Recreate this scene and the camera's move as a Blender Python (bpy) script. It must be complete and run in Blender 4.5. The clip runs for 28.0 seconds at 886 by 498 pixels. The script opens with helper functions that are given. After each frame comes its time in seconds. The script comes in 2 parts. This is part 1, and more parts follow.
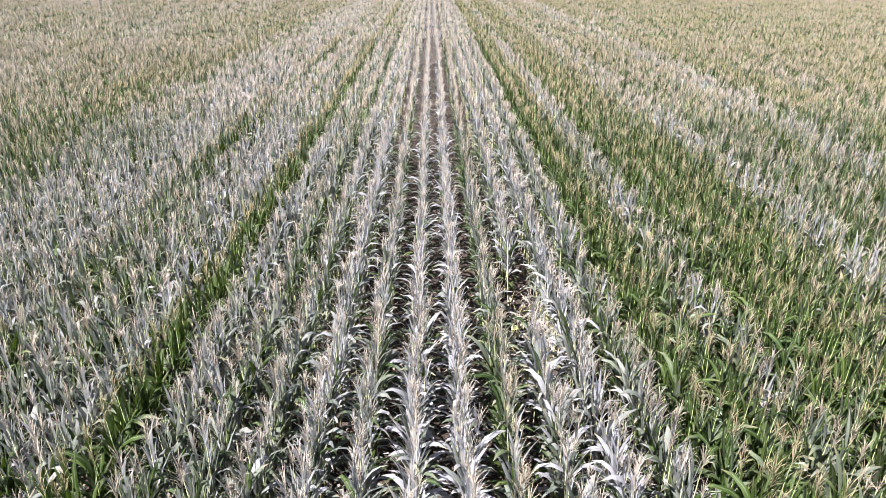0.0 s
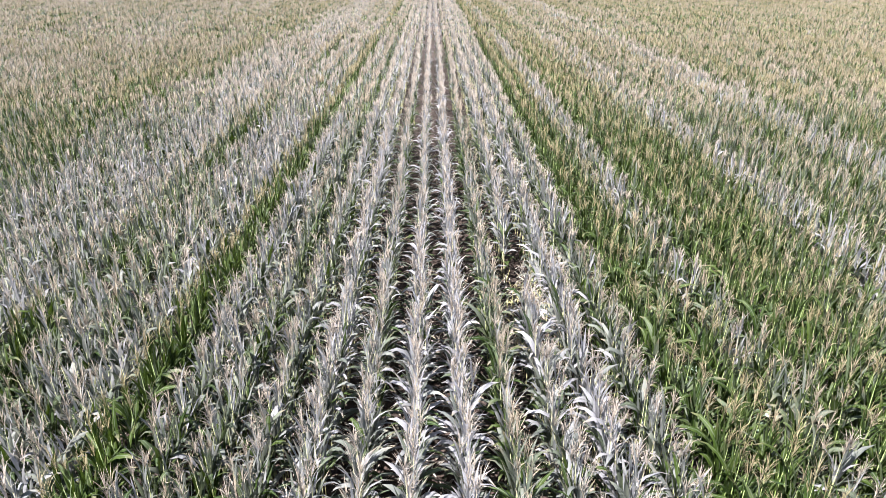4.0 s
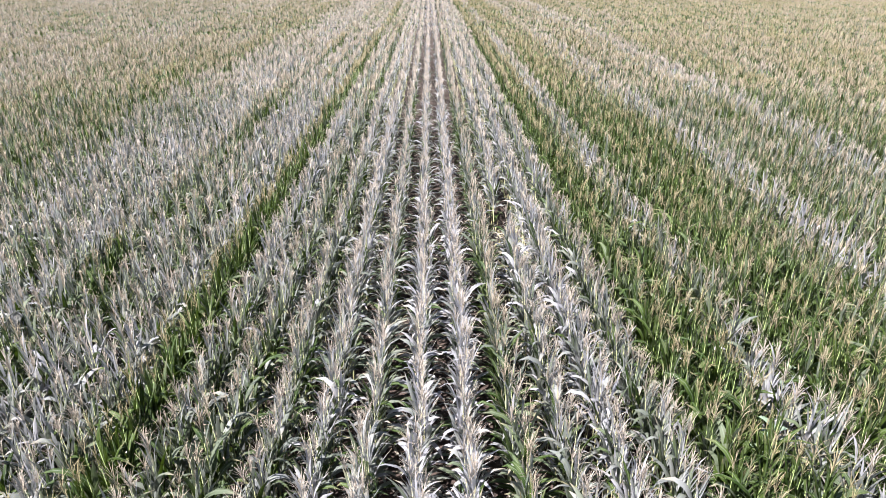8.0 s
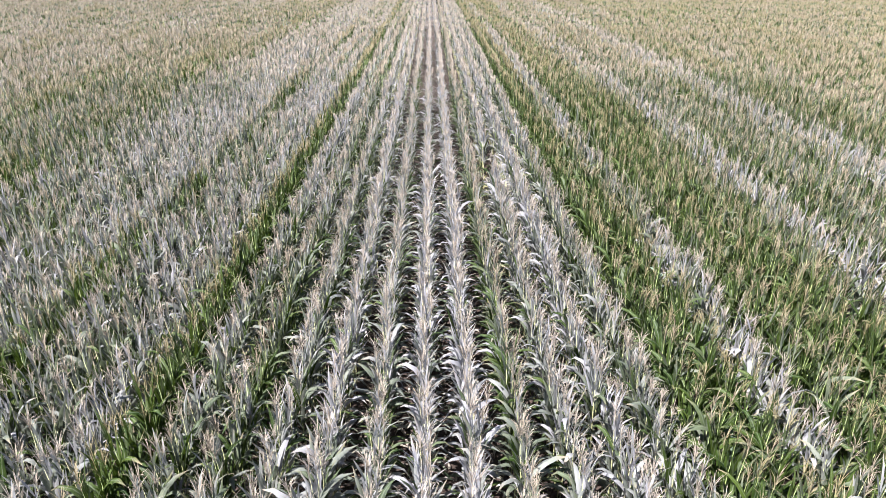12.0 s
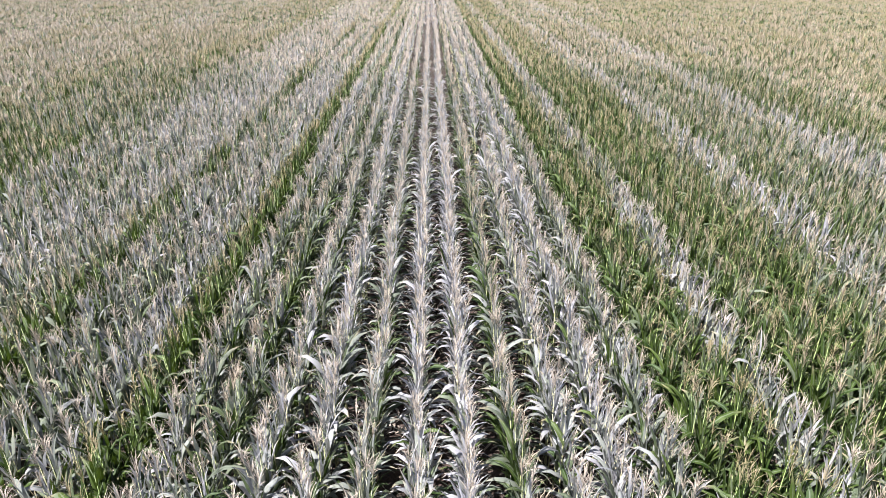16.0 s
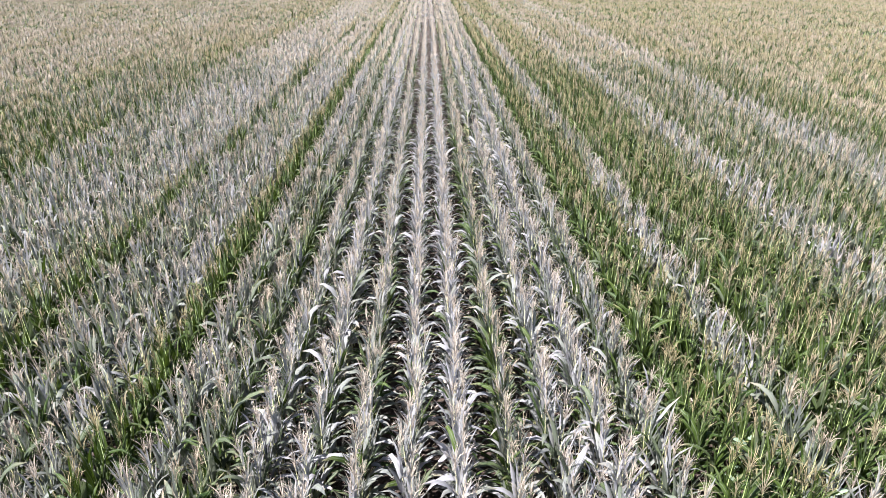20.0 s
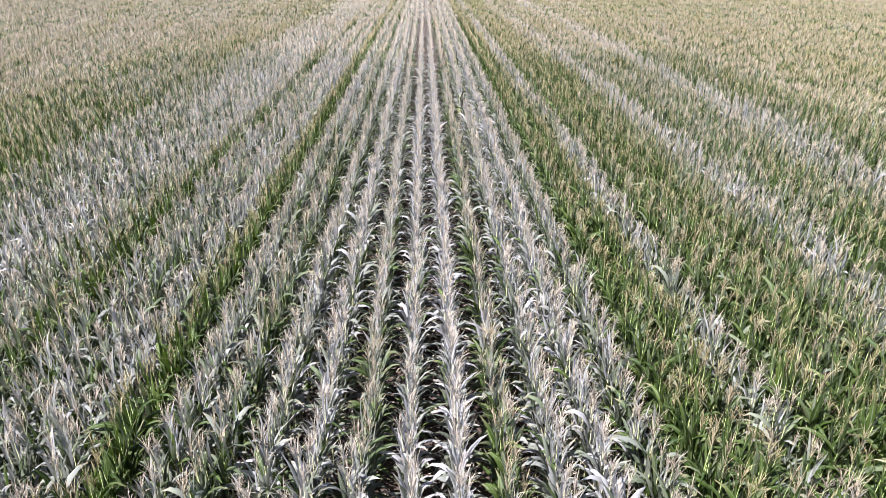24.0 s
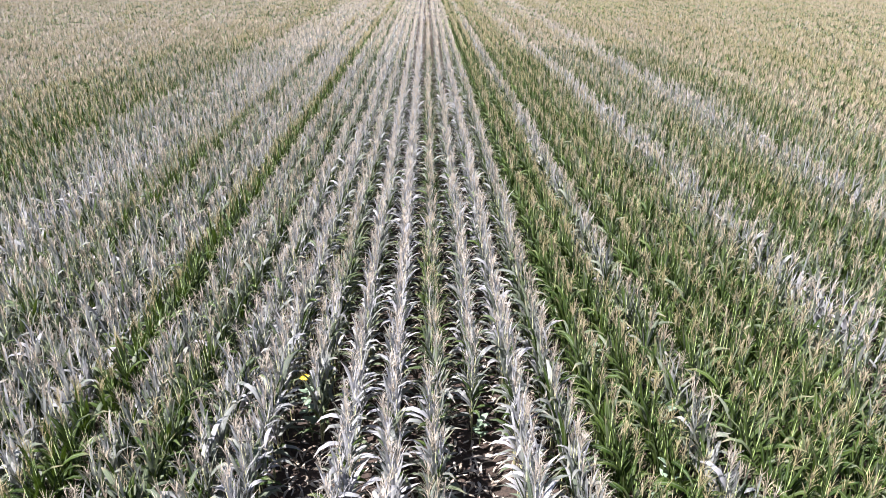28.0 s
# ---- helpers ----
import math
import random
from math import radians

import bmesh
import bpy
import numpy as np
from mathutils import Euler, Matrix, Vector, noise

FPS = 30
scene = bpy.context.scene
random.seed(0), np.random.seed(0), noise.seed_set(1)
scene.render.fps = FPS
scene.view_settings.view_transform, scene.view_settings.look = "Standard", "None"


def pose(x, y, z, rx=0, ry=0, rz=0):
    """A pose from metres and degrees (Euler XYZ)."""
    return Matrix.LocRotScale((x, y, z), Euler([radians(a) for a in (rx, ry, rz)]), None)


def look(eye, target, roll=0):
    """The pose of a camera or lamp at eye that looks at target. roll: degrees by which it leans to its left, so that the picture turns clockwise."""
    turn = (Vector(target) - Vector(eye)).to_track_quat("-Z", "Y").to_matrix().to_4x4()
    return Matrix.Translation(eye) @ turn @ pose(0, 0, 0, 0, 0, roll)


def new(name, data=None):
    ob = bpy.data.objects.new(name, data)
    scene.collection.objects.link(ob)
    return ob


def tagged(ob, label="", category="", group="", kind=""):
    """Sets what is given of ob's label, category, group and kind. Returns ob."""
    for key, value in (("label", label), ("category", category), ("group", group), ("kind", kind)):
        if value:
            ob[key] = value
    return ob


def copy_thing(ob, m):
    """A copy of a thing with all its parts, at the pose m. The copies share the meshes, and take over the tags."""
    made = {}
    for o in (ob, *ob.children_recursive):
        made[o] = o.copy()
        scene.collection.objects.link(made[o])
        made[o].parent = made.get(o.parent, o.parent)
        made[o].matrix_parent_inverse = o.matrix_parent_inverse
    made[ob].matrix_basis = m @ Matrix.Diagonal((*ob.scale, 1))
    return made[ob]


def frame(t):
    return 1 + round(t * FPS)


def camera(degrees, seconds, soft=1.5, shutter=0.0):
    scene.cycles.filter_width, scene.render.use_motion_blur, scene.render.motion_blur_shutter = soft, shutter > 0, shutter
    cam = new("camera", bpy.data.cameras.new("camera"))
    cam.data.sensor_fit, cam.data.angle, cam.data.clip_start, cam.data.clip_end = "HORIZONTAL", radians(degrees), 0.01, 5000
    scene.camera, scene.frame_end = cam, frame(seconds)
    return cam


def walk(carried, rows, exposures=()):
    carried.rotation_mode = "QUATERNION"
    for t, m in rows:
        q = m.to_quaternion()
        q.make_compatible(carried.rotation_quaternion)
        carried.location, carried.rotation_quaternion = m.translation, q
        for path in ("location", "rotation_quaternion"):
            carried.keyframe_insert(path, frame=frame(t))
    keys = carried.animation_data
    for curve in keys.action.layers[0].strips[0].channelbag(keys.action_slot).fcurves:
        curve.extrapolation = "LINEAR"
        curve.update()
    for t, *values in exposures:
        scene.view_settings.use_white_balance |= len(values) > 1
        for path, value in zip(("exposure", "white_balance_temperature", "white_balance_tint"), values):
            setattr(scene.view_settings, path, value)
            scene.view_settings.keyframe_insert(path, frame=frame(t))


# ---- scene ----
# ---------------------------------------------------------------- camera
cam = camera(72, 28.0, soft=0.5)
# seconds, x, y, z, turn to the right, tilt below the horizon, lean to the left
PATH = [
    (0.0, -0.077, 0.000, 8.267, 1.09, 25.50, 0.14), (0.5, -0.076, -0.117, 8.251, 1.07, 25.53, 0.11),
    (1.0, -0.071, -0.259, 8.246, 1.06, 25.55, 0.08), (1.5, -0.065, -0.404, 8.246, 1.04, 25.56, 0.05),
    (2.0, -0.062, -0.566, 8.246, 1.02, 25.57, 0.02), (2.5, -0.059, -0.697, 8.246, 1.00, 25.58, -0.01),
    (3.0, -0.059, -0.840, 8.248, 0.98, 25.58, -0.03), (3.5, -0.056, -0.987, 8.251, 0.95, 25.58, -0.04),
    (4.0, -0.051, -1.133, 8.251, 0.92, 25.57, -0.04), (4.5, -0.046, -1.291, 8.250, 0.90, 25.56, -0.04),
    (5.0, -0.044, -1.479, 8.249, 0.88, 25.54, -0.03), (5.5, -0.046, -1.711, 8.249, 0.89, 25.51, -0.02),
    (6.0, -0.055, -2.003, 8.250, 0.92, 25.48, -0.02), (6.5, -0.078, -2.476, 8.250, 0.97, 25.45, -0.03),
    (7.0, -0.106, -3.149, 8.250, 1.03, 25.41, -0.05), (7.5, -0.134, -3.872, 8.250, 1.09, 25.38, -0.06),
    (8.0, -0.160, -4.714, 8.260, 1.15, 25.35, -0.07), (8.5, -0.179, -5.508, 8.276, 1.19, 25.32, -0.07),
    (9.0, -0.195, -6.343, 8.299, 1.21, 25.32, -0.07), (9.5, -0.206, -7.095, 8.327, 1.20, 25.35, -0.06),
    (10.0, -0.217, -7.877, 8.356, 1.18, 25.41, -0.06), (10.5, -0.225, -8.569, 8.389, 1.16, 25.48, -0.07),
    (11.0, -0.230, -9.207, 8.423, 1.13, 25.55, -0.07), (11.5, -0.228, -9.703, 8.455, 1.09, 25.61, -0.07),
    (12.0, -0.218, -10.101, 8.478, 1.06, 25.65, -0.07), (12.5, -0.199, -10.313, 8.486, 1.06, 25.69, -0.05),
    (13.0, -0.189, -10.555, 8.489, 1.07, 25.68, -0.03), (13.5, -0.186, -10.849, 8.487, 1.09, 25.65, -0.00),
    (14.0, -0.185, -11.216, 8.480, 1.11, 25.61, 0.02), (14.5, -0.182, -11.674, 8.471, 1.14, 25.58, 0.05),
    (15.0, -0.175, -12.246, 8.459, 1.17, 25.59, 0.06), (15.5, -0.159, -12.726, 8.457, 1.18, 25.61, 0.07),
    (16.0, -0.135, -13.158, 8.461, 1.18, 25.63, 0.07), (16.5, -0.113, -13.509, 8.465, 1.18, 25.64, 0.06),
    (17.0, -0.094, -13.824, 8.466, 1.19, 25.65, 0.05), (17.5, -0.075, -14.109, 8.465, 1.23, 25.65, 0.03),
    (18.0, -0.064, -14.454, 8.461, 1.27, 25.64, 0.02), (18.5, -0.061, -14.816, 8.454, 1.29, 25.62, 0.00),
    (19.0, -0.055, -15.185, 8.446, 1.32, 25.59, 0.00), (19.5, -0.056, -15.523, 8.437, 1.34, 25.55, 0.01),
    (20.0, -0.066, -15.863, 8.431, 1.36, 25.52, 0.03), (20.5, -0.069, -16.182, 8.431, 1.42, 25.50, 0.04),
    (21.0, -0.076, -16.584, 8.441, 1.47, 25.50, 0.05), (21.5, -0.083, -17.046, 8.466, 1.52, 25.52, 0.06),
    (22.0, -0.088, -17.647, 8.509, 1.58, 25.55, 0.07), (22.5, -0.091, -18.349, 8.562, 1.62, 25.59, 0.08),
    (23.0, -0.091, -19.112, 8.618, 1.66, 25.64, 0.08), (23.5, -0.089, -19.897, 8.672, 1.67, 25.70, 0.08),
    (24.0, -0.084, -20.663, 8.716, 1.67, 25.76, 0.06), (24.5, -0.068, -21.444, 8.758, 1.64, 25.80, 0.03),
    (25.0, -0.033, -22.277, 8.797, 1.59, 25.83, 0.00), (25.5, 0.028, -23.034, 8.835, 1.53, 25.84, -0.03),
    (26.0, 0.133, -23.783, 8.871, 1.47, 25.81, -0.05), (26.5, 0.285, -24.481, 8.898, 1.37, 25.75, -0.06),
    (27.0, 0.501, -25.258, 8.917, 1.32, 25.68, -0.06), (27.5, 0.769, -26.060, 8.929, 1.33, 25.58, -0.06),
    (28.0, 1.075, -26.968, 8.934, 1.41, 25.49, -0.05),
]
walk(cam, [(t, pose(x, y, z, 90 - tilt, 0, -turn) @ pose(0, 0, 0, 0, 0, lean)) for t, x, y, z, turn, tilt, lean in PATH])

# ---------------------------------------------------------------- light
SUN_ELEVATION, SUN_AZIMUTH = 56.0, 244.0     # degrees; the azimuth runs clockwise from +y
scene.view_settings.exposure = 2.14
world = bpy.data.worlds.new("sky")
scene.world = world
world.use_nodes = True
sky = world.node_tree.nodes.new("ShaderNodeTexSky")
sky.sky_type, sky.sun_disc = "NISHITA", False
sky.sun_elevation, sky.sun_rotation = radians(SUN_ELEVATION), radians(SUN_AZIMUTH)
sky.dust_density = 1.0
world.node_tree.links.new(sky.outputs[0], world.node_tree.nodes["Background"].inputs[0])
world.node_tree.nodes["Background"].inputs[1].default_value = 0.05
sun = new("sun", bpy.data.lights.new("sun", "SUN"))
sun.data.energy, sun.data.angle, sun.data.color = 5.0, radians(0.53), (1.0, 0.99, 0.98)
a, e = radians(SUN_AZIMUTH), radians(SUN_ELEVATION)
sun.matrix_world = look((math.sin(a) * math.cos(e) * 50, math.cos(a) * math.cos(e) * 50, math.sin(e) * 50), (0, 0, 0))


# ---------------------------------------------------------------- materials
class Nodes:
    """A material's node tree, with a short way to add and join nodes."""

    def __init__(self, name):
        self.mat = bpy.data.materials.new(name)
        self.mat.use_nodes = True
        self.tree = self.mat.node_tree
        self.tree.nodes.clear()
        self.out = self.tree.nodes.new("ShaderNodeOutputMaterial")

    def add(self, kind, inputs=None, **settings):
        node = self.tree.nodes.new("ShaderNode" + kind)
        if "operation" in settings:
            node.operation = settings["operation"]
        if "attribute_name" in settings:
            node.attribute_name = settings["attribute_name"]
        if "data_type" in settings:
            node.data_type = settings["data_type"]
        if "noise_dimensions" in settings:
            node.noise_dimensions = settings["noise_dimensions"]
        for key, value in (inputs or {}).items():
            if isinstance(value, bpy.types.NodeSocket):
                self.tree.links.new(value, node.inputs[key])
            else:
                node.inputs[key].default_value = value
        return node

    def attribute(self, name):
        return self.add("Attribute", attribute_name=name).outputs["Fac"]

    def math(self, operation, a, b=0.0, c=0.0):
        return self.add("Math", {0: a, 1: b, 2: c}, operation=operation).outputs[0]

    def ramp(self, value, lo, hi, out_lo=0.0, out_hi=1.0):
        return self.add("MapRange", {"Value": value, "From Min": lo, "From Max": hi, "To Min": out_lo, "To Max": out_hi}).outputs[0]

    def mix(self, factor, one, two):
        node = self.add("Mix", data_type="RGBA")
        for index, value in ((0, factor), (6, one), (7, two)):
            if isinstance(value, bpy.types.NodeSocket):
                self.tree.links.new(value, node.inputs[index])
            else:
                node.inputs[index].default_value = value if index == 0 else (*value, 1.0)
        return node.outputs[2]

    def noise(self, scale, detail=3.0, stretch=None):
        place = self.add("TexCoord").outputs["Object"]
        if stretch:
            place = self.add("Mapping", {"Vector": place, "Scale": stretch}).outputs[0]
        return self.add("TexNoise", {"Vector": place, "Scale": scale, "Detail": detail}).outputs["Fac"]

    def island(self):
        return self.add("NewGeometry").outputs["Random Per Island"]

    def finish(self, shader):
        self.tree.links.new(shader, self.out.inputs["Surface"])
        return self.mat


def leaf_material():
    """Corn leaf: green where it stands well, silvery grey where drought has rolled and bleached it, with glare painted
    into that grey.
    """
    n = Nodes("corn_leaf")
    stress, along, across, tone = (n.attribute(k) for k in ("stress", "along", "across", "tone"))
    each = n.island()
    wear = n.noise(9.0, 3.0)
    green = n.mix(each, (0.014, 0.031, 0.005), (0.046, 0.070, 0.011))
    green = n.mix(n.ramp(wear, 0.45, 0.75), green, (0.056, 0.078, 0.019))
    # bleached leaf, its grey lightened and blued to hold sun and sky glare
    grey = n.mix(each, (0.225, 0.219, 0.243), (0.32, 0.306, 0.342))
    grey = n.mix(n.ramp(wear, 0.5, 0.8), grey, (0.25, 0.235, 0.232))
    level = n.math("ADD", stress, n.math("MULTIPLY", n.math("SUBTRACT", tone, 0.5), 0.28))
    level = n.math("ADD", level, n.math("MULTIPLY", n.math("SUBTRACT", each, 0.5), 0.34))
    level = n.ramp(level, 0.1, 0.85)
    body = n.mix(level, green, grey)
    # a pale midrib and a dry tip
    rib = n.ramp(n.math("ABSOLUTE", across), 0.22, 0.05, 0.0, 0.45)
    body = n.mix(rib, body, (0.18, 0.20, 0.15))
    dry = n.math("MULTIPLY", n.ramp(along, 0.7, 1.0), n.ramp(each, 0.35, 0.9))
    body = n.mix(dry, body, (0.28, 0.22, 0.15))
    veins = n.math("SINE", n.math("MULTIPLY", across, 26.0))
    bump = n.add("Bump", {"Strength": 0.25, "Distance": 0.002, "Height": n.math("ADD", veins, wear)})
    gloss = n.add("BsdfPrincipled", {"Base Color": body, "Roughness": n.ramp(wear, 0.2, 0.8, 0.52, 0.68), "Normal": bump.outputs[0]})
    gloss.inputs["Specular IOR Level"].default_value = 0.22
    thin = n.add("BsdfTranslucent", {"Color": n.mix(level, (0.042, 0.066, 0.007), (0.36, 0.345, 0.36))})
    return n.finish(n.add("MixShader", {0: 0.30, 1: gloss.outputs[0], 2: thin.outputs[0]}).outputs[0])


def tassel_material():
    """Dry tassel branches, golden on green plants and pinkish buff on bleached ones."""
    n = Nodes("corn_tassel")
    stress, tone = n.attribute("stress"), n.attribute("tone")
    each, grain = n.island(), n.noise(60.0, 2.0)
    gold = n.mix(each, (0.195, 0.160, 0.080), (0.272, 0.224, 0.122))
    tan = n.mix(each, (0.24, 0.188, 0.132), (0.325, 0.262, 0.195))
    buff = n.mix(each, (0.288, 0.238, 0.200), (0.390, 0.332, 0.288))
    level = n.math("ADD", stress, n.math("MULTIPLY", tone, 0.2))
    colour = n.mix(n.ramp(level, 0.35, 0.75), n.mix(n.ramp(level, 0.1, 0.3), gold, tan), buff)
    colour = n.mix(n.ramp(grain, 0.45, 0.7, 0.0, 0.4), colour, (0.19, 0.145, 0.105))
    skin = n.add("BsdfPrincipled", {"Base Color": colour, "Roughness": 0.75})
    thin = n.add("BsdfTranslucent", {"Color": colour})
    return n.finish(n.add("MixShader", {0: 0.2, 1: skin.outputs[0], 2: thin.outputs[0]}).outputs[0])


def stalk_material():
    n = Nodes("corn_stalk")
    stress = n.attribute("stress")
    grain = n.noise(14.0, 3.0, (1, 1, 0.3))
    colour = n.mix(stress, n.mix(grain, (0.10, 0.15, 0.04), (0.20, 0.24, 0.08)), n.mix(grain, (0.26, 0.25, 0.13), (0.40, 0.35, 0.22)))
    return n.finish(n.add("BsdfPrincipled", {"Base Color": colour, "Roughness": 0.55}).outputs[0])


def soil_material():
    """Dark reddish-brown field soil with crumbs and paler crust."""
    n = Nodes("field_soil")
    broad, fine = n.noise(0.9, 4.0), n.noise(16.0, 5.0)
    colour = n.mix(n.ramp(fine, 0.3, 0.7), (0.016, 0.010, 0.008), (0.045, 0.027, 0.021))
    colour = n.mix(n.ramp(broad, 0.45, 0.75), colour, (0.062, 0.040, 0.032))
    bump = n.add("Bump", {"Strength": 0.9, "Distance": 0.05, "Height": fine})
    return n.finish(n.add("BsdfPrincipled", {"Base Color": colour, "Roughness": 0.95, "Normal": bump.outputs[0]}).outputs[0])


def canopy_material():
    """The closed crop far off: tassels over leaves, in lengthwise streaks."""
    n = Nodes("far_canopy")
    streak, fine = n.noise(0.35, 4.0, (1.0, 0.12, 1.0)), n.noise(3.0, 4.0)
    colour = n.mix(n.ramp(streak, 0.4, 0.65), (0.018, 0.026, 0.009), (0.040, 0.044, 0.022))
    colour = n.mix(n.ramp(fine, 0.35, 0.7), colour, (0.060, 0.052, 0.034))
    bump = n.add("Bump", {"Strength": 1.0, "Distance": 0.25, "Height": fine})
    return n.finish(n.add("BsdfPrincipled", {"Base Color": colour, "Roughness": 0.9, "Normal": bump.outputs[0]}).outputs[0])


LEAF, TASSEL, STALK, SOIL, CANOPY = leaf_material(), tassel_material(), stalk_material(), soil_material(), canopy_material()


# ---------------------------------------------------------------- mesh tools
def mesh_of(name, verts, tris, material, attributes):
    """A mesh from arrays of corners and triangles, with point attributes."""
    me = bpy.data.meshes.new(name)
    count = len(tris)
    me.vertices.add(len(verts))
    me.vertices.foreach_set("co", np.ascontiguousarray(verts, dtype=np.float32).ravel())
    me.loops.add(3 * count)
    me.loops.foreach_set("vertex_index", np.ascontiguousarray(tris, dtype=np.int32).ravel())
    me.polygons.add(count)
    me.polygons.foreach_set("loop_start", np.arange(0, 3 * count, 3, dtype=np.int32))
    me.update(calc_edges=True)
    me.polygons.foreach_set("use_smooth", np.ones(count, dtype=bool))
    for key, values in attributes.items():
        me.attributes.new(key, "FLOAT", "POINT").data.foreach_set("value", np.ascontiguousarray(values, dtype=np.float32))
    me.materials.append(material)
    return me


def joined(pieces):
    """Several (verts, tris, along, across, and perhaps bleaching) as one."""
    if not pieces:
        return np.zeros((0, 3)), np.zeros((0, 3), int), np.zeros(0), np.zeros(0), np.zeros(0)
    shift = np.cumsum([0] + [len(p[0]) for p in pieces[:-1]])
    return (np.concatenate([p[0] for p in pieces]), np.concatenate([p[1] + s for p, s in zip(pieces, shift)]),
            np.concatenate([p[2] for p in pieces]), np.concatenate([p[3] for p in pieces]),
            np.concatenate([p[4] if len(p) > 4 else np.ones(len(p[0])) for p in pieces]))


def blade(base, azimuth, length, width, start, end, bend, segments, fold, roll=0.0, sway=0.0):
    """A leaf: it leaves the stalk at start degrees from upright and has leaned to end degrees at its tip."""
    s = np.linspace(0, 1, segments + 1)
    lean = np.radians(start + (end - start) * s ** bend)
    turn = azimuth + sway * s
    step = length / segments
    out = np.stack([np.sin(lean) * np.cos(turn), np.sin(lean) * np.sin(turn), np.cos(lean)], 1)
    line = np.array(base) + np.concatenate([np.zeros((1, 3)), np.cumsum((out[:-1] + out[1:]) / 2 * step, 0)])
    side = np.stack([-np.sin(turn), np.cos(turn), np.zeros_like(turn)], 1)
    up = np.cross(out, side)
    angle = roll * s
    flat = side * np.cos(angle)[:, None] + up * np.sin(angle)[:, None]
    lift = np.cross(out, flat)
    half = width / 2 * np.minimum(1, 0.55 + 2.2 * s) * np.clip(1 - s ** 2.2, 0.0, 1) ** 0.8
    n = segments + 1
    if fold is None:
        verts = np.concatenate([line - flat * half[:, None], line + flat * half[:, None]])
        across = np.concatenate([-np.ones(n), np.ones(n)])
        strips = [(0, n)]
        along = np.tile(s, 2)
    else:
        edge = -lift * (half * fold)[:, None]
        verts = np.concatenate([line - flat * half[:, None] + edge, line, line + flat * half[:, None] + edge])
        across = np.concatenate([-np.ones(n), np.zeros(n), np.ones(n)])
        strips = [(0, n), (n, 2 * n)]
        along = np.tile(s, 3)
    tris = []
    for a0, b0 in strips:
        for i in range(segments):
            p, q, r, t = a0 + i, b0 + i, b0 + i + 1, a0 + i + 1
            if i < segments - 1:
                tris += [(p, q, r), (p, r, t)]
            else:
                tris.append((p, q, r))
    return verts, np.array(tris), along, across


def spike(base, azimuth, length, start, end, thick, segments, sides=3):
    """A tapered, bent shoot: a tassel branch or a stalk."""
    s = np.linspace(0, 1, segments + 1)
    lean = np.radians(start + (end - start) * s)
    step = length / segments
    out = np.stack([np.sin(lean) * math.cos(azimuth), np.sin(lean) * math.sin(azimuth), np.cos(lean)], 1)
    line = np.array(base) + np.concatenate([np.zeros((1, 3)), np.cumsum((out[:-1] + out[1:]) / 2 * step, 0)])
    side = np.array([-math.sin(azimuth), math.cos(azimuth), 0.0])
    verts, tris, along = [], [], []
    for i in range(segments):
        up = np.cross(out[i], side)
        for k in range(sides):
            w = 2 * math.pi * k / sides
            verts.append(line[i] + (side * math.cos(w) + up * math.sin(w)) * thick * (1 - 0.45 * s[i]))
            along.append(s[i])
    verts.append(line[-1])
    along.append(1.0)
    for i in range(segments - 1):
        for k in range(sides):
            a0, b0, c0, d0 = i * sides + k, i * sides + (k + 1) % sides, (i + 1) * sides + (k + 1) % sides, (i + 1) * sides + k
            tris += [(a0, b0, c0), (a0, c0, d0)]
    last = (segments - 1) * sides
    for k in range(sides):
        tris.append((last + k, last + (k + 1) % sides, len(verts) - 1))
    return np.array(verts), np.array(tris), np.array(along), np.zeros(len(verts))


def sliver(base, azimuth, length, start, end, thick):
    """A far tassel branch: one narrow, pointed blade."""
    lean = math.radians((start + end) / 2 * 0.85)
    out = np.array([math.sin(lean) * math.cos(azimuth), math.sin(lean) * math.sin(azimuth), math.cos(lean)])
    side = np.array([-math.sin(azimuth + 0.7), math.cos(azimuth + 0.7), 0.0])
    verts = np.array([base - side * thick, base + side * thick, base + out * length])
    return verts, np.array([(0, 1, 2)]), np.array([0.0, 0.0, 1.0]), np.array([-1.0, 1.0, 0.0])


# ---------------------------------------------------------------- the corn plant
def leaf_stress_shade(stress, bleached):
    """The bleaching of each leaf of a plant: the old leaves lag behind the young ones, and their darker green also
    paints in shade low in the rows.
    """
    return np.where(bleached < 0, -bleached * stress ** 1.4, bleached * stress)


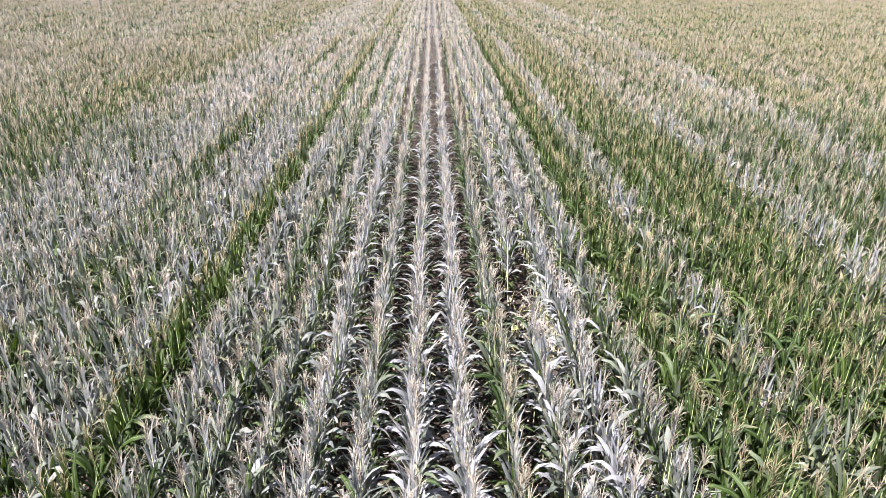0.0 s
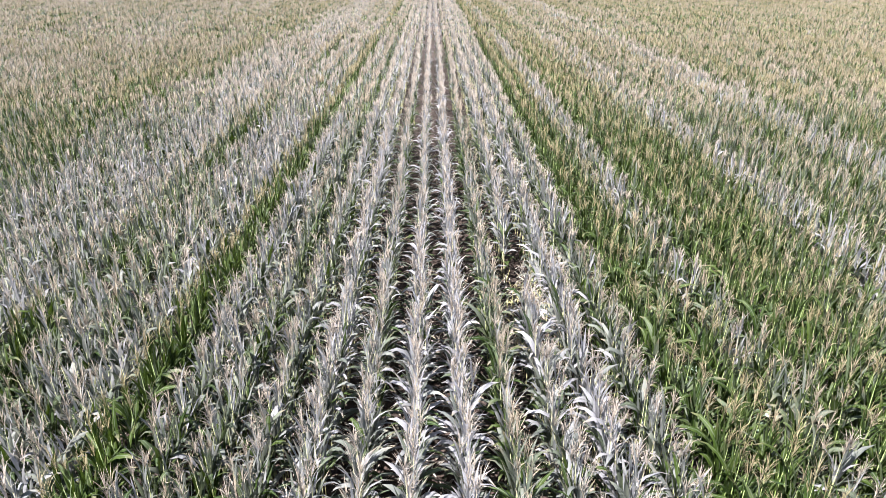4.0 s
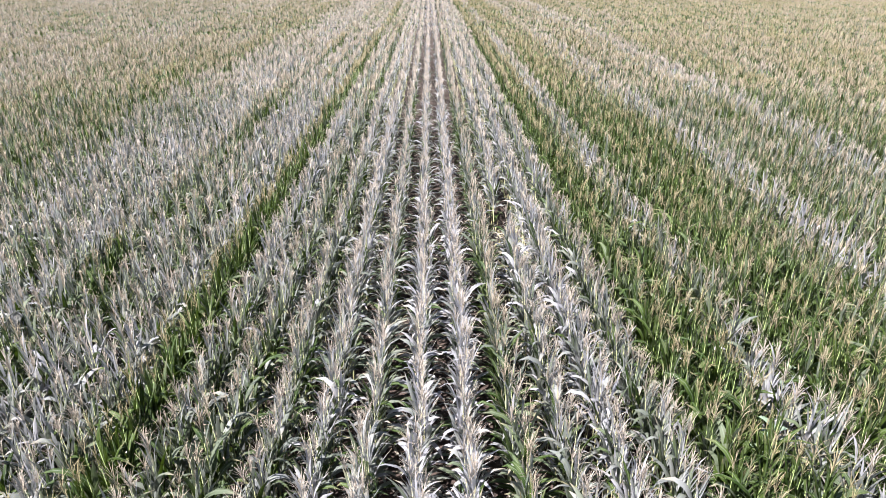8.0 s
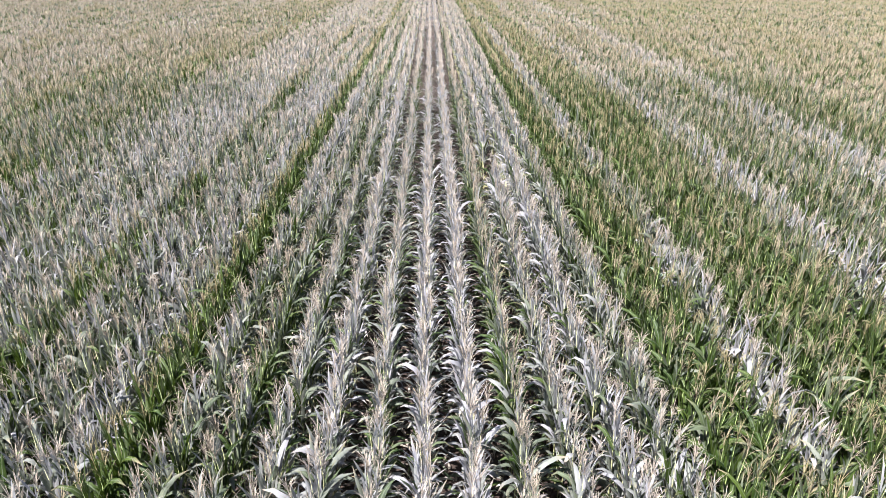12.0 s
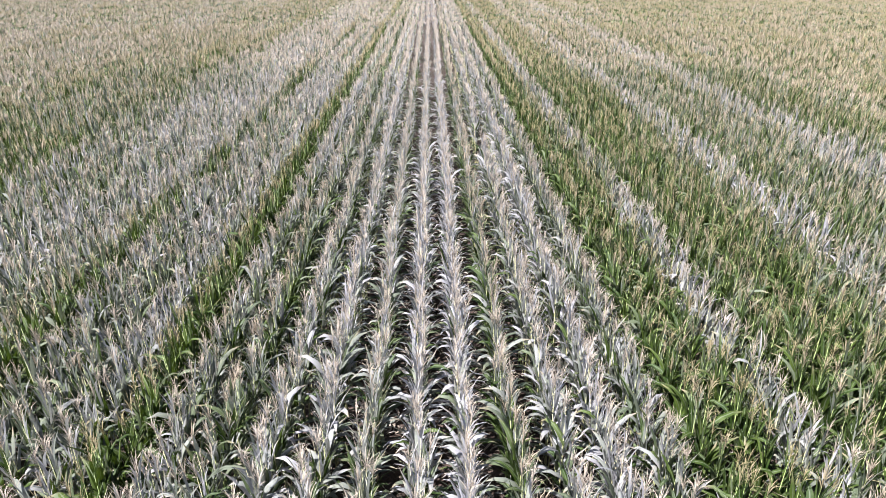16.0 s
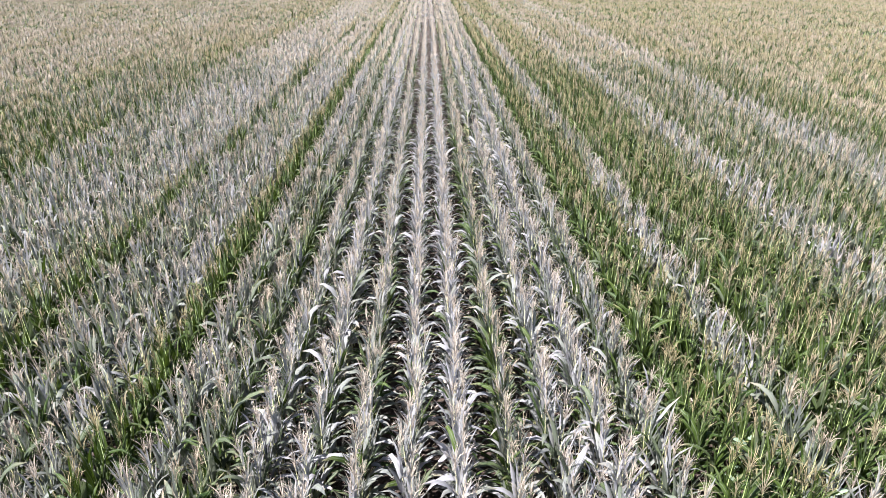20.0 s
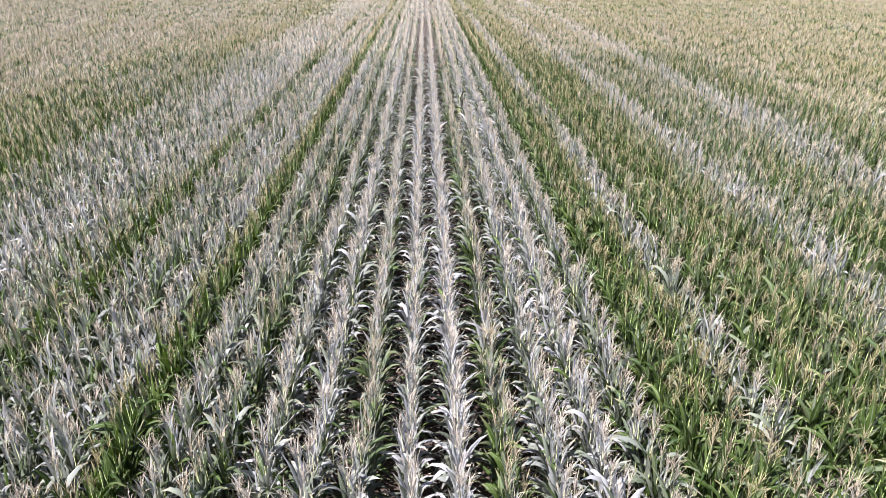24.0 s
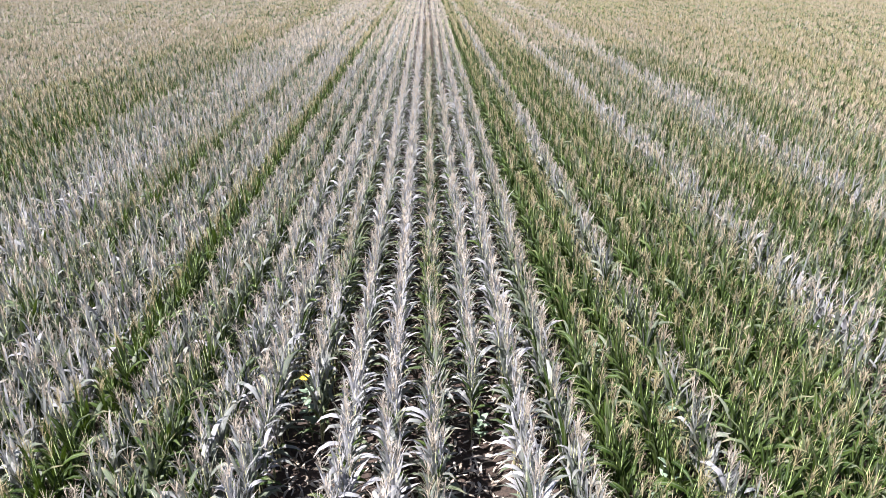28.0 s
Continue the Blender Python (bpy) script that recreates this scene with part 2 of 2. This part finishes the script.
def corn_parts(rng, kind, level):
    """Stalk, leaves and tassel of one plant about 2.3 m high. kind: "green" or "dry".
    level: 0 fine, 1 plain, 2 a coarse tuft for a short stretch of row, 3 the same for a longer one, 4 for rows beside."""
    height = 2.0 + rng.uniform(-0.08, 0.08)
    green = kind == "green"
    tiers = ((2, 4, 5, 7), (2, 4, 4, 6), (1, 3, 3, 5), (1, 1, 2, 3), (2, 6, 4, 5))[level]     # hanging, arching, erect and upper leaves
    reach = (0.0, 0.0, 0.21, 0.75, 0.45)[level]         # half the stretch of row that a tuft stands for
    coarse = (1.0, 1.05, 1.2, 1.8, 1.9)[level]
    heading = rng.choice([0.0, math.pi]) + rng.normal(0, 0.55)
    leaves = []
    for tier, count in enumerate(tiers):
        for i in range(count):
            u = (i + rng.uniform(0.2, 0.8)) / count
            turn = heading + (math.pi if i % 2 else 0.0) + rng.normal(0, (0.5, 0.5, 0.8, 0.9)[tier])
            fold, segments = None, (3, 3, 2, 2, 2)[level]
            if tier == 3:      # narrow and feathery, under the tassel
                at, length, width = 0.58 + 0.34 * u, rng.uniform(0.32, 0.56), rng.uniform(0.026, 0.050)
                start, end, bend = rng.uniform(3, 15), (rng.uniform(10, 44) if green else rng.uniform(10, 48)) * (1.0 if level < 2 else 0.85), rng.uniform(1.0, 1.8)
            elif tier == 2:    # broad and erect
                at, length, width = 0.38 + 0.28 * u, rng.uniform(0.52, 0.80), rng.uniform(0.065, 0.105)
                start, end, bend = rng.uniform(5, 16), rng.uniform(16, 58) * (1.0 if level < 2 else 0.85), 1.4
                if level == 0:
                    fold = 0.35 if green else 0.5
            elif tier == 1:    # broad, arching over into the gap between the rows
                at, length, width = 0.32 + 0.40 * u, rng.uniform(0.48, 0.82) * (1.0 if level == 0 else 0.85), rng.uniform(0.075, 0.120)
                start, end, bend = rng.uniform(10, 32), rng.uniform(90, 168), rng.uniform(1.0, 2.2)
                if level == 0:
                    fold, segments = 0.3, 4
            else:              # the lowest, hanging
                at, length, width = 0.16 + 0.22 * u, rng.uniform(0.5, 0.75), rng.uniform(0.07, 0.10)
                start, end, bend = rng.uniform(28, 50), rng.uniform(120, 172), rng.uniform(0.8, 1.4)
            base = (0, rng.uniform(-reach, reach), height * at)
            one = blade(base, turn, length, width * coarse, start, end, bend, segments, fold, rng.normal(0, 0.5), rng.normal(0, 0.3))
            # the youngest leaves, at the top, are the most bleached; old ones (below zero) have kept more green, which
            # also paints the row sides and gaps shaded
            bleached = (-rng.uniform(0.0, 0.9), -rng.uniform(0.1, 1.3), -rng.uniform(0.2, 1.15), rng.uniform(0.80, 1.15))[tier]
            leaves.append((*one, np.full(len(one[0]), bleached)))
    stalk = spike((0, 0, -0.06), rng.uniform(0, 6.28), height + 0.10, 0, rng.uniform(0, 5), (0.013, 0.014, 0.016, 0.018, 0.018)[level], (2, 1, 1, 1, 1)[level], (5, 3, 3, 3, 3)[level])
    tip = stalk[0][-1]
    branches = []
    crown = (19, 15, 27, 35, 15)[level] * (4 if green else 5) // 5
    thick = (0.0046, 0.0054, 0.0128, 0.0190, 0.010)[level]
    for i in range(crown):
        low = tip + np.array([0, rng.uniform(-reach, reach), rng.uniform(-0.20, 0.03)])
        way, length = 6.283 * i / crown + rng.normal(0, 0.4), rng.uniform(0.17, 0.34)
        first, last = rng.uniform(4, 20), rng.uniform(26, 96) * (1.0 if level < 2 else 0.85)
        if level < 2:
            branches.append(blade(low, way, length, (0.0095, 0.0130)[level], first, last, 1.5, 2, None, rng.normal(0, 0.9), rng.normal(0, 0.3)))
        else:
            branches.append(sliver(low, way, length, first, last, thick))
    branches.append(spike(tip - np.array([0, 0, 0.06]), 0.0, 0.36, 0, rng.uniform(2, 14), thick * 1.2, (2, 1, 1, 1, 1)[level]))
    return stalk, leaves, branches


TEMPLATES = {}
rng = np.random.default_rng(7)
for level, number in ((0, 14), (1, 12), (2, 12), (3, 12), (4, 12)):
    for kind in ("green", "dry"):
        TEMPLATES[level, kind] = []
        for _ in range(number):
            stalk, leaves, branches = corn_parts(rng, kind, level)
            TEMPLATES[level, kind].append((stalk, joined(leaves), joined(branches)))

ROW, FIRST = 0.76, -0.38                       # distance between rows, and where row 0 runs
ROW_STRESS = {-17: 0.44, -16: 0.50, -15: 0.56, -14: 0.60, -13: 0.62, -12: 0.58, -11: 0.50, -10: 0.25, -9: 0.62, -8: 0.46, -7: 0.64, -6: 0.0, -5: 0.60,
              -4: 0.38, -3: 0.68, -2: 0.76, -1: 0.62, 0: 0.90, 1: 0.98, 2: 0.43, 3: 0.74, 4: 0.80, 5: 0.60, 6: 0.04, 7: 0.08, 8: 0.60, 9: 0.07, 10: 0.04,
              11: 0.06, 12: 0.12, 13: 0.26, 14: 0.80, 15: 0.24}


ROW_SHIFT = [random.uniform(-0.1, 0.1) for _ in range(97)]


def bump_at(x, centre, spread):
    return math.exp(-((x - centre) / spread) ** 2)


def stress_at(x, y, row):
    """How far drought has bleached the crop at a place: 0 green, 1 silver."""
    if row in ROW_STRESS:
        base = ROW_STRESS[row]
    elif row < 0:
        base = 0.30 - 0.24 * bump_at(x, -14.8, 1.6) - 0.12 * bump_at(x, -20.0, 1.2)
    else:
        base = 0.13 + 0.62 * bump_at(x, 15.4, 0.75) + 0.10 * bump_at(x, 20.5, 1.2)
    base += ROW_SHIFT[row % len(ROW_SHIFT)] if row not in ROW_STRESS else 0.0
    patch = noise.noise(Vector((x * 0.9, y * 0.07, 3.1))) + 0.6 * noise.noise(Vector((x * 1.7, y * 0.45, 9.7)))
    gain = 0.15 if row in (-6, 6, 7, 9, 10, 11) else (0.42 if row < -6 else 0.28)
    if row in (8, 14):
        gain = 0.8
    if base > 0.3 and random.random() < 0.07:
        base += 0.4                                   # a plant that has withered before its neighbours
    return min(1.1, max(0.0, base + gain * patch))


def missing(row, y):
    """Stretches of a row where the plants failed."""
    return (row == 3 and 10.6 < y < 13.9) or (row == -1 and -25 < y < -17.6) or (row == 3 and -25 < y < -17.4)


def in_crop(x, y):
    """Whether a place lies in the part of the field that is built plant by plant."""
    return -(8.5 + 0.635 * (y + 21.0)) < x < 10.5 + 0.70 * (y + 21.0)


def level_at(x, y):
    if y < -22.5 or not in_crop(x, y):
        return 4
    near = max(y, (abs(x) - 1.9) / 0.655)
    return 0 if near < 10.5 else (1 if near < 27 else (2 if near < 54 else 3))


FIELD_START, FIELD_END, SIDE = -36.0, 118.0, 41.0
SINGLE_ROWS, SINGLE_END = (-1, 0, 1, 2), -9.0    # here every plant is a thing of its own
SPACING = (0.165, 0.21, 0.42, 1.5, 0.7)


def row_plants(row):
    """Places of the plants of one row: x, y, level, stress."""
    found = []
    y = FIELD_START + random.random() * 0.2
    x0 = FIRST + ROW * row
    while y < FIELD_END:
        level = level_at(x0, y)
        y += SPACING[level] * random.uniform(0.75, 1.25)
        if (not in_crop(x0, y) and (abs(x0) > SIDE or y > 40)) or missing(row, y) or (level < 2 and random.random() < 0.03):
            continue
        found.append((x0 + random.gauss(0, 0.024), y, level, stress_at(x0, y, row)))
    return found


def plant_turn(stress):
    return random.uniform(-0.6, 0.6) + (math.pi if random.random() < 0.5 else 0.0)


def assemble(plants):
    """The stalks, leaves and tassels of many plants: three sets of arrays."""
    sets = [[], [], []]
    starts = [0, 0, 0]
    for x, y, level, stress in plants:
        kind = "green" if stress < 0.4 + random.uniform(-0.12, 0.12) else "dry"
        shape = random.choice(TEMPLATES[level, kind])
        turn, size = plant_turn(stress), random.uniform(0.90, 1.13) * (1.03 if kind == "green" else 0.98)
        c, s = math.cos(turn) * size, math.sin(turn) * size
        m = np.array([[c, s, 0], [-s, c, 0], [0, 0, size]])
        tone = random.random()
        tilt = np.array([random.gauss(0, 0.03), random.gauss(0, 0.03)])
        for k in range(3):
            verts, tris, along, across = shape[k][:4]
            bleached = shape[k][4] if k == 1 else np.ones(len(verts))
            v = verts @ m
            v[:, 0] += x + v[:, 2] * tilt[0]
            v[:, 1] += y + v[:, 2] * tilt[1]
            sets[k].append((v, tris + starts[k], along, across, leaf_stress_shade(stress, bleached), np.full(len(v), tone)))
            starts[k] += len(v)
    return [[np.concatenate([p[i] for p in one]) for i in range(6)] for one in sets]


def crop_parts(owner, plants):
    for name, material, (v, t, along, across, stress, tone) in zip(("stalks", "leaves", "tassels"), (STALK, LEAF, TASSEL), assemble(plants)):
        ob = new(name, mesh_of(name, v, t, material, {"along": along, "across": across, "stress": stress, "tone": tone}))
        ob.parent = owner
        tagged(ob, kind="stuff")


def corn_rows():
    side_plants = []
    for row in range(-130, 146):
        plants = row_plants(row)
        if row in SINGLE_ROWS:
            plants = [p for p in plants if p[1] >= SINGLE_END or p[2]]
        if not plants:
            continue
        if abs(row) > 34:
            side_plants += plants
            continue
        owner = new("corn_row")
        owner.location = (0, 0, 0)
        mean = sum(p[3] for p in plants) / len(plants)
        look_of = "green" if mean < 0.3 else ("mixed green and silvery" if mean < 0.55 else "bleached silvery grey")
        tagged(owner, "row of " + look_of + " drought-stressed corn with tan tassels", "corn row", "corn rows of the field", "stuff")
        crop_parts(owner, plants)
    owner = tagged(new("corn_field"), "wide corn field with tan tassels over green leaves", "corn field", kind="stuff")
    crop_parts(owner, side_plants)


# ---------------------------------------------------------------- ground
def ground_sheet():
    xs = np.unique(np.concatenate([np.linspace(-14, 14, 113), np.geomspace(14, 2400, 26), -np.geomspace(14, 2400, 26)]))
    ys = np.unique(np.concatenate([np.linspace(-32, 20, 140), 20 + np.geomspace(0.5, 2400, 26), -32 - np.geomspace(0.5, 2400, 20)]))
    nx, ny = len(xs), len(ys)
    gx, gy = np.meshgrid(xs, ys)
    gz = np.zeros_like(gx)
    for j in range(ny):
        for i in range(nx):
            if abs(xs[i]) < 14 and -32 < ys[j] < 20:
                ridge = 0.025 * math.cos(2 * math.pi * (xs[i] - FIRST) / ROW)
                gz[j, i] = ridge + 0.03 * noise.noise(Vector((xs[i] * 2.1, ys[j] * 2.1, 0)))
    idx = np.arange(nx * ny).reshape(ny, nx)
    a0, b0, c0, d0 = idx[:-1, :-1].ravel(), idx[:-1, 1:].ravel(), idx[1:, 1:].ravel(), idx[1:, :-1].ravel()
    tris = np.concatenate([np.stack([a0, b0, c0], 1), np.stack([a0, c0, d0], 1)])
    me = mesh_of("ground", np.stack([gx.ravel(), gy.ravel(), gz.ravel()], 1), tris, SOIL, {})
    tagged(new("ground", me), "dark reddish-brown bare field soil between the rows", "ground", kind="structure")


def canopy_sheet():
    """The closed crop beyond and beside the rows that are built plant by plant."""
    xs = np.unique(np.concatenate([np.arange(-160, 160.1, 4.0), np.geomspace(160, 2200, 12), -np.geomspace(160, 2200, 12)]))
    ys = np.unique(np.concatenate([np.arange(-60, 200.1, 4.0), 200 + np.geomspace(4, 2000, 14), -60 - np.geomspace(4, 2000, 14)]))
    verts, tris, index = [], [], {}

    def corner(x, y):
        if (x, y) not in index:
            index[x, y] = len(verts)
            verts.append((x, y, 1.25 + 0.25 * noise.noise(Vector((x * 0.4, y * 0.4, 0)))))
        return index[x, y]

    for x0, x1 in zip(xs, xs[1:]):
        for y0, y1 in zip(ys, ys[1:]):
            inner = min(abs(x0), abs(x1))
            if (-22.6 < y1 and y0 < FIELD_END - 2 and in_crop(min(x0, x1, key=abs), y1)) or (y0 > FIELD_START - 1 and y1 < 41 and inner < SIDE):
                continue
            p, q, r, t = corner(x0, y0), corner(x1, y0), corner(x1, y1), corner(x0, y1)
            tris += [(p, q, r), (p, r, t)]
    me = mesh_of("corn_canopy", np.array(verts), np.array(tris), CANOPY, {})
    tagged(new("corn_canopy", me), "closed corn canopy stretching to the horizon", "corn field", kind="stuff")


ground_sheet()
canopy_sheet()


# ---------------------------------------------------------------- single plants
def corn_plant(kind, stress, tone, label):
    """A corn plant with every leaf a part, standing at the origin."""
    stalk, leaves, branches = corn_parts(rng, kind, 0)
    owner = tagged(new("corn_plant"), label, "corn plant", "corn plants in the rows")

    def piece(name, arrays, material):
        v, t, along, across = arrays[:4]
        same = np.ones(len(v))
        bleached = arrays[4] if len(arrays) > 4 else same
        ob = new(name, mesh_of(name, v, t, material, {"along": along, "across": across, "stress": leaf_stress_shade(stress, bleached), "tone": same * min(1, max(0, tone + random.uniform(-0.25, 0.25)))}))
        ob.parent = owner

    piece("stalk", stalk, STALK)
    for one in leaves:
        piece("leaf", one, LEAF)
    piece("tassel", joined(branches), TASSEL)
    return owner


def single_plants():
    models = []
    for stress, kind, label in ((0.2, "green", "green corn plant with upright leaves and a golden tassel"),
                                (0.45, "dry", "greyish-green corn plant with drooping leaves and a tan tassel"),
                                (0.7, "dry", "silvery drought-bleached corn plant with a buff tassel"),
                                (0.92, "dry", "pale silver-white withered corn plant with a pinkish tassel")):
        models.append((stress, [corn_plant(kind, stress, random.random(), label) for _ in range(5)]))
    first = {}
    for row in SINGLE_ROWS:
        for x, y, level, stress in row_plants(row):
            if y >= SINGLE_END or level:
                continue
            near = min(models, key=lambda item: abs(item[0] - stress - random.uniform(-0.12, 0.12)))
            number = random.randrange(len(near[1]))
            place = pose(x, y, 0, random.gauss(0, 2), random.gauss(0, 2), math.degrees(plant_turn(stress))) @ Matrix.Scale(random.uniform(0.90, 1.10), 4)
            if (near[0], number) in first:
                copy_thing(near[1][number], place)
            else:
                first[near[0], number] = place
    for value, group in models:
        for number, model in enumerate(group):
            if (value, number) in first:
                model.matrix_basis = first[value, number]
            else:
                for o in (*model.children_recursive, model):
                    bpy.data.objects.remove(o)


def litter_material():
    """Dead corn leaves on the soil: bleached buff with brown stains."""
    n = Nodes("dead_leaf")
    each, stain = n.island(), n.noise(22.0, 3.0)
    colour = n.mix(each, (0.19, 0.15, 0.115), (0.39, 0.35, 0.315))
    colour = n.mix(n.ramp(stain, 0.5, 0.75), colour, (0.16, 0.10, 0.07))
    return n.finish(n.add("BsdfPrincipled", {"Base Color": colour, "Roughness": 0.8}).outputs[0])


def plain_plant_material(name, dark, light, rough=0.5):
    n = Nodes(name)
    each, mottle = n.island(), n.noise(25.0, 3.0)
    colour = n.mix(n.math("MULTIPLY", n.math("ADD", each, mottle), 0.5), dark, light)
    return n.finish(n.add("BsdfPrincipled", {"Base Color": colour, "Roughness": rough}).outputs[0])


LITTER = litter_material()
WEED_LEAF = plain_plant_material("weed_leaf", (0.07, 0.11, 0.06), (0.20, 0.25, 0.19), 0.4)
WEED_STEM = plain_plant_material("weed_stem", (0.08, 0.11, 0.04), (0.17, 0.19, 0.08), 0.6)
PETAL = plain_plant_material("yellow_petal", (0.62, 0.36, 0.02), (0.80, 0.52, 0.04), 0.5)
FLOWER_HEART = plain_plant_material("flower_heart", (0.06, 0.03, 0.015), (0.13, 0.07, 0.03), 0.9)
DEAD_STALK = plain_plant_material("dead_stalk", (0.22, 0.19, 0.08), (0.38, 0.34, 0.17), 0.6)


def part(name, arrays, material, parent, label=""):
    """One set of arrays as ONE mesh object under a thing or a part."""
    v, t, along, across = arrays[:4]
    ob = new(name, mesh_of(name, v, t, material, {"along": along, "across": across}))
    ob.parent = parent
    return tagged(ob, label)


def leaf_litter():
    """Dead leaves that lie in the gaps between the rows."""
    shapes = []
    for _ in range(14):
        piece = blade((0, 0, 0), rng.uniform(0, 6.28), rng.uniform(0.16, 0.42), rng.uniform(0.03, 0.075), rng.uniform(55, 80), rng.uniform(95, 130), 1.0, 3, None, rng.normal(0, 0.9), rng.normal(0, 0.8))
        shapes.append(piece)
    pieces = []
    for _ in range(5200):
        gap = random.randint(-9, 7)
        x = FIRST + ROW * (gap + 0.5) + random.gauss(0, 0.2)
        y = random.uniform(-22.5, 15)
        v, t, along, across = random.choice(shapes)
        turn = random.uniform(0, 6.28)
        m = np.array([[math.cos(turn), math.sin(turn), 0], [-math.sin(turn), math.cos(turn), 0], [0, 0, 0.8]])
        pieces.append((v @ m + np.array([x, y, random.uniform(0.02, 0.07)]), t, along, across))
    for gap_row, y0, y1, count in ((3, 10.2, 13.6, 170), (-1, -22.5, -17.6, 110), (3, -22.5, -17.4, 170)):
        for _ in range(count):
            v, t, along, across = random.choice(shapes)
            turn = random.uniform(0, 6.28)
            m = np.array([[math.cos(turn), math.sin(turn), 0], [-math.sin(turn), math.cos(turn), 0], [0, 0, 1.0]])
            pieces.append((v @ m + np.array([FIRST + ROW * gap_row + random.gauss(0, 0.3), random.uniform(y0, y1), random.uniform(0.03, 0.16)]), t, along, across))
    v, t, along, across = joined(pieces)[:4]
    tagged(new("leaf_litter", mesh_of("leaf_litter", v, t, LITTER, {})), "bleached dead corn leaves lying on dark soil", "leaf litter", kind="stuff")


def oval_leaf(base, azimuth, length, width, start, end):
    """A broad leaf with a rounded outline."""
    v, t, along, across = blade(base, azimuth, length, width, start, end, 1.0, 6, 0.2)
    return v, t, along, across


def broadleaf_weed(height, leaves):
    owner = tagged(new("broadleaf_weed"), "broad-leaved grey-green weed growing between corn rows", "weed", "weeds between the rows")
    part("stem", spike((0, 0, -0.04), rng.uniform(0, 6), height, 2, rng.uniform(5, 16), 0.010, 3, 5), WEED_STEM, owner)
    for i in range(leaves):
        at = height * (0.35 + 0.62 * i / leaves)
        size = rng.uniform(0.16, 0.27)
        part("leaf", oval_leaf((0, 0, at), i * 2.4 + rng.normal(0, 0.3), size, size * 0.62, rng.uniform(35, 60), rng.uniform(85, 125)), WEED_LEAF, owner)
    return owner


def wild_sunflower(height):
    owner = tagged(new("wild_sunflower"), "wild sunflower with one yellow bloom beside a bare gap", "sunflower")
    stem = spike((0, 0, -0.04), 1.4, height, 1, 9, 0.012, 4, 6)
    part("stem", stem, WEED_STEM, owner)
    for i in range(11):
        at = height * (0.3 + 0.6 * i / 11)
        size = rng.uniform(0.15, 0.24)
        part("leaf", oval_leaf((0.02 * math.sin(i), 0.05 * i / 11, at), i * 2.4, size, size * 0.7, rng.uniform(40, 65), rng.uniform(95, 130)), WEED_LEAF, owner)
    top = stem[0][-1]
    bloom = part("flower_head", joined([blade(top, k * 6.283 / 5, 0.05, 0.06, 88, 96, 1.0, 3, None) for k in range(5)]), FLOWER_HEART, owner, "brown flower heart")
    for k in range(14):
        part("petal", blade(top + np.array([0, 0, -0.004]), k * 6.283 / 14, 0.115, 0.038, 70, 100, 1.0, 3, None), PETAL, bloom, "yellow petal")
    return owner


def broken_stalk():
    """A spindly dead plant, snapped and leaning."""
    owner = tagged(new("broken_corn_stalk"), "snapped yellowish dead corn stalk leaning over litter", "corn stalk", "broken stalks in the gap")
    lean, way = rng.uniform(10, 50), rng.uniform(0, 6.28)
    stalk = spike((0, 0, -0.05), way, rng.uniform(0.7, 1.3), lean * 0.5, lean * 1.4, 0.011, 4, 5)
    part("stalk", stalk, DEAD_STALK, owner)
    rings = len(stalk[0]) // 5
    for i in range(5):
        base = stalk[0][5 * min(i % rings, rings - 1)]
        part("leaf", blade(base, rng.uniform(0, 6.28), rng.uniform(0.3, 0.6), rng.uniform(0.03, 0.055), rng.uniform(20, 60), rng.uniform(110, 165), 1.0, 4, None, rng.normal(0, 0.8), rng.normal(0, 0.4)), LITTER if i % 2 else DEAD_STALK, owner)
    return owner


def weeds_and_breakage():
    leaf_litter()
    weeds = [broadleaf_weed(rng.uniform(1.2, 1.7), 11) for _ in range(4)]
    spots = [(5.05, 12.1), (5.3, 10.9), (4.9, 8.3), (5.55, 6.9), (5.1, 2.6), (5.5, 0.8), (4.8, -2.4), (5.3, -5.2), (4.9, -8.6), (5.6, -9.7), (5.2, -13.1),
             (4.75, -15.8), (5.4, -18.2), (4.9, -19.6), (6.5, 4.4), (6.3, -11.4)]
    for k, (x, y) in enumerate(spots):
        place = pose(x, y, 0, 0, 0, 47 * k) @ Matrix.Scale(0.85 + 0.07 * (k % 5), 4)
        if k >= len(weeds):
            copy_thing(weeds[k % len(weeds)], place)
    for k, weed in enumerate(weeds):
        x, y = spots[k]
        weed.matrix_basis = pose(x, y, 0, 0, 0, 80 * k)
    wild_sunflower(1.55).matrix_basis = pose(-1.36, -17.3, 0, 0, 0, 30)
    low = broadleaf_weed(0.7, 9)
    low.matrix_basis = pose(2.05, -17.5, 0, 0, 0, 10)
    for k in range(15):
        broken_stalk().matrix_basis = pose(1.86 + random.gauss(0, 0.2), random.uniform(10.5, 13.7), 0, 0, 0, random.uniform(0, 360))


single_plants()
corn_rows()
weeds_and_breakage()
